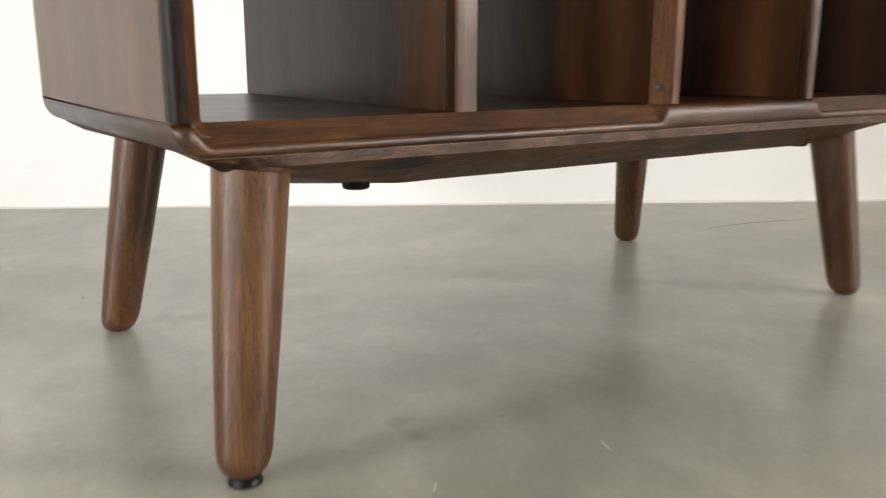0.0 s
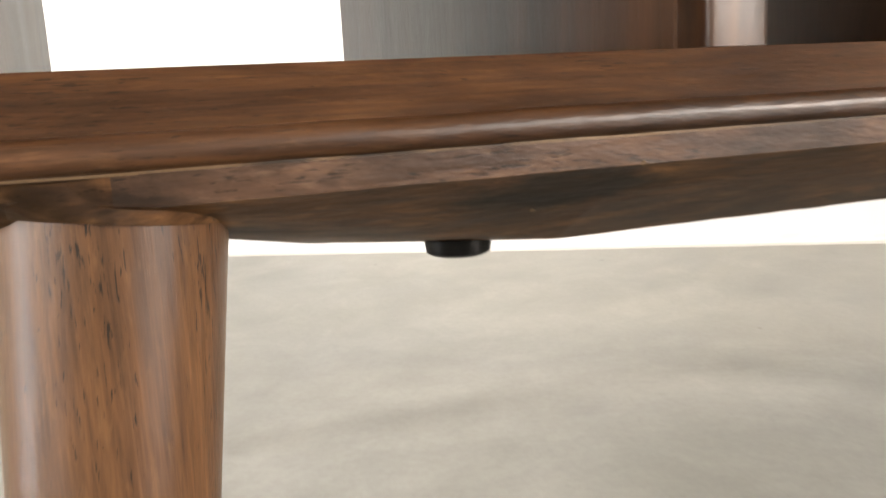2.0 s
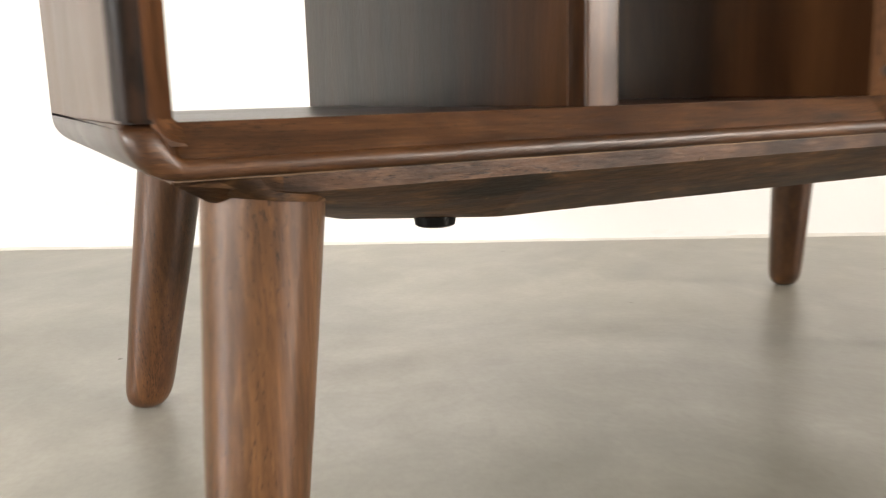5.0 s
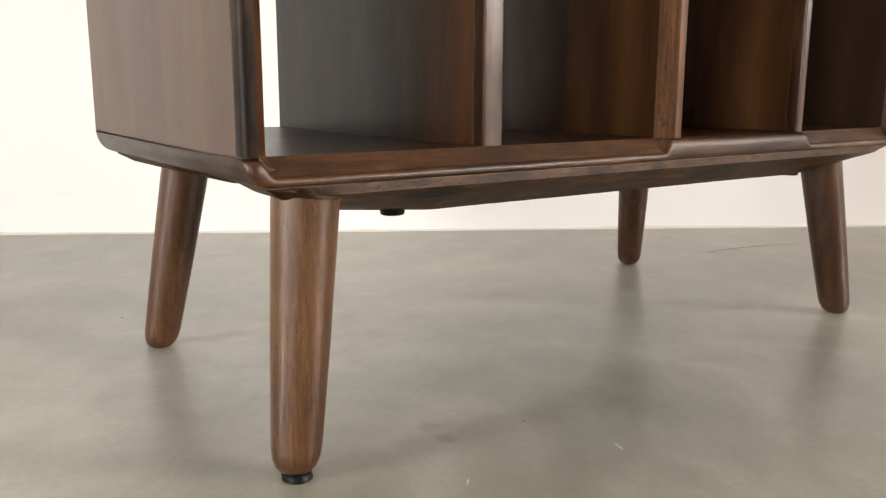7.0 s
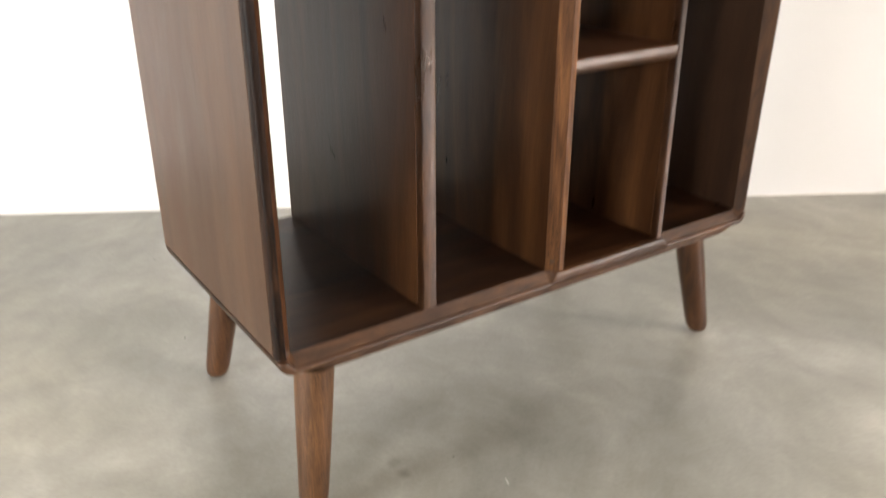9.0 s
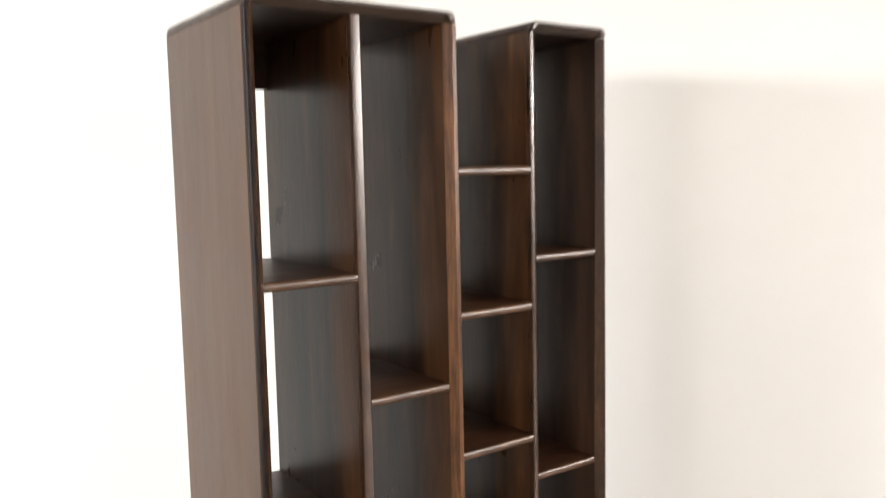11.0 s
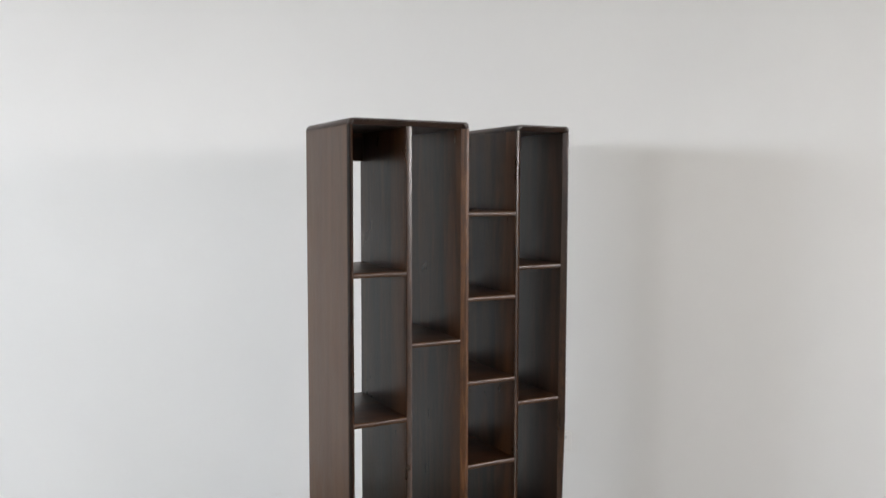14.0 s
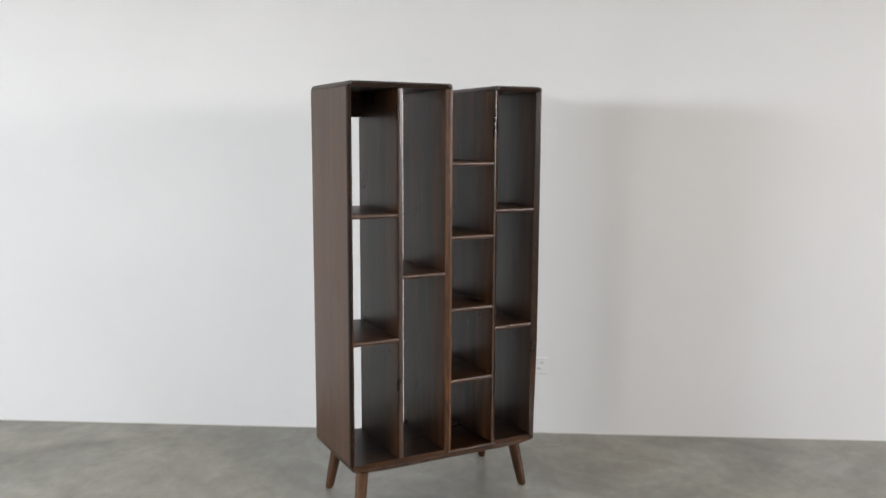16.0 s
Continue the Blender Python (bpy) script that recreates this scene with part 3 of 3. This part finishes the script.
for x_face, side in ((PANEL, 1), (RIGHT, -1)):
    for z_face, up in ((FLOOR_Z, 1), (LINE_T, -1)):
        part("corner_fillet", corner_fillet(x_face + (spread(RIGHT, z_face) if side < 0 else 0.0), side, z_face, up), edge_across if up > 0 else edge_top, bookcase, smooth=True)


def bearer(y_outer, y_inner, y_flat, y_back):
    """A long bearer under the bottom board: a thin square edge, then slopes down to a flat, cut off askew at the legs."""
    side = 1 if y_inner > y_outer else -1
    pts = []
    for x, inward in ((0.017, 1), (0.833, -1)):      # the ends run out to a point at the outer edge, with seats for the legs behind
        pts += [(x, y_outer + 0.006 * side, z) for z in (0.2213, 0.2200)]
        pts += [(x + 0.048 * inward, y_outer, z) for z in (0.2213, 0.2143)]
        pts += [(x, y_outer + 0.062 * side, 0.2213)]
        pts += [(x + 0.022 * inward, y_inner, z) for z in (0.2213, 0.2143)]
        pts += [(x + 0.014 * inward, y_outer + 0.014 * side, 0.2118), (x + 0.034 * inward, y_inner - 0.016 * side, 0.2065)]
    pts += [(0.1807, y_flat, 0.1885), (0.115, y_back, 0.1885), (0.766, y_back, 0.1885), (0.7125, y_flat, 0.1885)]
    bm = bmesh.new()
    hull(bm, pts)
    if side > 0:                                     # a tilted seat for the square-cut leg at the first end
        turn = [2 * math.pi * k / 24 for k in range(24)]
        seat = [(0.0560 + 0.036 * math.cos(a), max(0.0006, 0.0270 + 0.034 * math.sin(a)), 0.2213) for a in turn]
        foot = [(0.0560 + 0.0268 * math.cos(a), max(-0.0008, 0.0266 + 0.0268 * math.sin(a))) for a in turn]
        hull(bm, seat + [(x, y, 0.2113 - 0.125 * (x - 0.053) - 0.020 * (y - 0.028)) for x, y in foot])
    for k in range(1, 80):
        bmesh.ops.bisect_plane(bm, geom=bm.verts[:] + bm.edges[:] + bm.faces[:], plane_co=(0.016 + k * 0.01022, 0, 0), plane_no=(1, 0, 0))
    for v in bm.verts:
        if v.co.z < 0.2205:
            v.co.z += 0.0003 * noise.noise((v.co.x * 70, v.co.y * 9, 2.0))
        v.co.y += 0.0004 * noise.noise((v.co.x * 90, 5.0, v.co.z * 40))
    return bm


part("leg_bearer", bearer(-0.0015, 0.122, 0.048, 0.088), wood_under, bookcase, "roughly planed bearer with a pale sawn front edge", smooth=True, edge=wood_rough, edge_to=0.0)
part("leg_bearer", bearer(0.403, 0.289, 0.376, 0.323), wood_under, bookcase, "roughly planed bearer with a chamfered underside")

bm = bmesh.new()
strip = []
for k in range(120):
    x = 0.017 + 0.816 * k / 119
    h = 0.0004 + 0.0003 * noise.noise((x * 40, 0.2, 8.0))
    y = -0.0012 + 0.0005 * noise.noise((x * 60, 4.0, 1.0))
    strip.append([(x, y, 0.2216 - h), (x, y, 0.2216 + h), (x, 0.006, 0.2216 + h), (x, 0.006, 0.2216 - h)])
loft(bm, strip)
part("worn_edge", bm, wood_bare, bookcase, "pale worn lower edge of the nosing")

for centre, normal, radius in (((0.160, 0.0222, 0.2022), (0, -0.5, -0.87), 0.0009), ((0.2705, -0.0016, 0.2150), (0, -1, 0), 0.0011), ((0.1795, -0.0010, 0.2146), (0, -0.9, -0.3), 0.0008)):
    part("chip", disc_on(centre, normal, radius, 0.0004, 7), wood_bare, bookcase, "small pale chip in the stained wood")

LEG = [(0.0, 0.0070), (0.012, 0.0125), (0.03, 0.0160), (0.06, 0.0183), (0.10, 0.0194), (0.5, 0.0226), (0.9, 0.0249), (1.0, 0.0255)]
LEGS = (((0.0354, 0.0133, 0.0055), (0.05645, 0.02649, 0.2135)), ((0.8217, 0.043, 0.0), (0.778, 0.059, 0.2150)),
        ((0.0484, 0.397, 0.0), (0.0809, 0.366, 0.2150)), ((0.8284, 0.410, 0.0), (0.794, 0.373, 0.212)))
for i, (base, top) in enumerate(LEGS):
    bm = bmesh.new()
    lathe(bm, LEG, base, top, 40, square=i == 0)
    leg = part("leg", bm, wood_leg if i else wood_leg_flecked_lit, bookcase, "round tapered leg with a domed tip" if i else "round tapered leg, flecked, with the light on it painted paler", smooth=True)
    if i == 0:
        bm = bmesh.new()
        lathe(bm, [(0.0, 0.0108), (0.12, 0.0118), (0.5, 0.0115), (0.75, 0.0095), (1.0, 0.0060)], (base[0] + 0.001, base[1] - 0.001, 0), (base[0], base[1], 0.0085), 28)
        part("levelling_foot", bm, black_plastic, leg, "black plastic levelling foot", smooth=True)
for x, y in ((0.1557, 0.067), (0.735, 0.070)):
    bm = bmesh.new()
    lathe(bm, [(0.0, 0.0088), (0.15, 0.0102), (0.7, 0.0107), (1.0, 0.0107)], (x, y, 0.1840), (x, y, 0.1895), 28)
    part("round_pad", bm, black_plastic, bookcase, "small black round plastic pad", smooth=True)

# ---------------------------------------------------------------- wall socket
SOCKET = ROOM.inverted() @ Vector((1.268, 0.548, 0.355))
socket = new("wall_socket")
socket.matrix_world = ROOM @ Matrix.Translation((SOCKET.x - 0.009, WALL_AT, 0.361))
tagged(socket, "white plastic wall socket plate", "wall socket")
bm = bmesh.new()
h, w = 0.044, 0.036
hull(bm, [(sx * (w - d), y, sz * (h - d)) for sx in (-1, 1) for sz in (-1, 1) for y, d in ((0, 0), (-0.006, 0), (-0.009, 0.004))])
part("plate", bm, white_plastic, socket)
for x in (-0.016, -0.005):
    bm = bmesh.new()
    box(bm, x - 0.0018, x + 0.0018, -0.0095, -0.0085, -0.0170, -0.0075)
    part("slot", bm, dark_slot, socket)
bm = bmesh.new()
hull(bm, [(0.004 + sx * (0.0085 - d), y, 0.018 + sz * (0.0060 - d)) for sx in (-1, 1) for sz in (-1, 1) for y, d in ((-0.0085, 0), (-0.0110, 0), (-0.0118, 0.0012))])
part("rocker_switch", bm, grey_plastic, socket, "pale grey rocker switch")


# ---------------------------------------------------------------- marks on floor and wall
def blot(bm, cx, cy, rx, ry, turn, z, seed):
    """A thin irregular patch, lying flat."""
    ring = []
    for k in range(20):
        a = 2 * math.pi * k / 20
        r = 1 + 0.45 * noise.noise((math.cos(a) * 1.3 + seed, math.sin(a) * 1.3, seed * 0.7))
        x, y = rx * r * math.cos(a), ry * r * math.sin(a)
        c, s = math.cos(turn), math.sin(turn)
        ring.append(bm.verts.new((cx + x * c - y * s, cy + x * s + y * c, z)))
    bm.faces.new(ring)


bm = bmesh.new()
ARC = [Vector((1.000 + 0.245 * k / 24, 0.3952 + 0.002 * math.sin(k / 5) - 0.050 * (k / 24) ** 2.2, 0.0005)) for k in range(25)]
left, right = [], []
for k, p in enumerate(ARC):
    d = (ARC[min(k + 1, 24)] - ARC[max(k - 1, 0)]).normalized()
    w = 0.0015 * math.sin(math.pi * (k + 0.6) / 25.2) + 0.0002
    left.append(bm.verts.new(p + Vector((-d.y, d.x, 0)) * w))
    right.append(bm.verts.new(p - Vector((-d.y, d.x, 0)) * w))
for k in range(24):
    bm.faces.new((left[k], right[k], right[k + 1], left[k + 1]))
tagged(link_mesh("floor_scratch", bm, plain("scratch_dirt", (0.11, 0.10, 0.085), 0.6)), "thin curved dark scratch in the concrete floor", "scratch", kind="structure")

for cx, cy, rx, ry, turn, seed, colour, label in ((0.1370, -0.0672, 0.0007, 0.0055, -0.75, 1.0, (0.52, 0.50, 0.45), "small pale fleck on the concrete floor"), (0.2772, -0.0868, 0.0009, 0.0075, -0.30, 4.0, (0.48, 0.46, 0.41), "small pale fleck on the concrete floor"), (0.0439, 0.5442, 0.0024, 0.0019, 0.4, 7.0, (0.10, 0.095, 0.085), "small dark speck on the concrete floor")):
    bm = bmesh.new()
    blot(bm, cx, cy, rx, ry, turn, 0.0006, seed)
    tagged(link_mesh("floor_mark", bm, plain("floor_mark", colour, 0.6)), label, "floor mark", kind="structure")

# a ragged bead of filler and paint where the wall meets the floor
bm = bmesh.new()
rows = []
for k in range(700):
    u = -HALF + 2 * HALF * k / 699
    h = 0.0035 + 0.0035 * max(0.0, noise.noise((u * 9, 0.4, 0))) + 0.0015 * noise.noise((u * 41, 3, 0))
    d = 0.004 + 0.006 * max(0.0, noise.noise((u * 6, 7.0, 1))) + 0.0015 * noise.noise((u * 37, 9, 2))
    rows.append([bm.verts.new(p) for p in ((u, WALL_AT - 0.0001, max(0.001, h)), (u, WALL_AT - 0.35 * d, max(0.0008, h * 0.7)), (u, WALL_AT - max(0.001, d), 0.0002))])
for a, b in zip(rows, rows[1:]):
    for i in range(2):
        bm.faces.new((a[i], b[i], b[i + 1], a[i + 1]))
ob = link_mesh("trim", bm, plaster("grey_filler", (0.62, 0.60, 0.55)), smooth=True)
ob.matrix_world = ROOM
tagged(ob, "ragged bead of filler along the foot of the wall", "trim", kind="structure")

smudge = plain("wall_smudge", (0.775, 0.76, 0.73), 0.8)
bm = bmesh.new()
for u, z, rx, rz, seed in ((-0.522, 0.083, 0.016, 0.006, 2.0), (-0.548, 0.078, 0.006, 0.003, 6.0), (0.415, 0.013, 0.014, 0.004, 3.0), (0.445, 0.010, 0.008, 0.003, 9.0), (0.533, 0.010, 0.009, 0.0025, 5.0), (0.722, 0.007, 0.004, 0.002, 8.0)):
    blot(bm, u, z, rx, rz, 0.15, 0.0, seed)
ob = link_mesh("wall_mark", bm, smudge)
ob.matrix_world = ROOM @ Matrix.Translation((0, WALL_AT - 0.0006, 0)) @ pose(0, 0, 0, 90, 0, 0)
tagged(ob, "faint grey scuffs low on the white wall", "scuff marks", kind="structure")
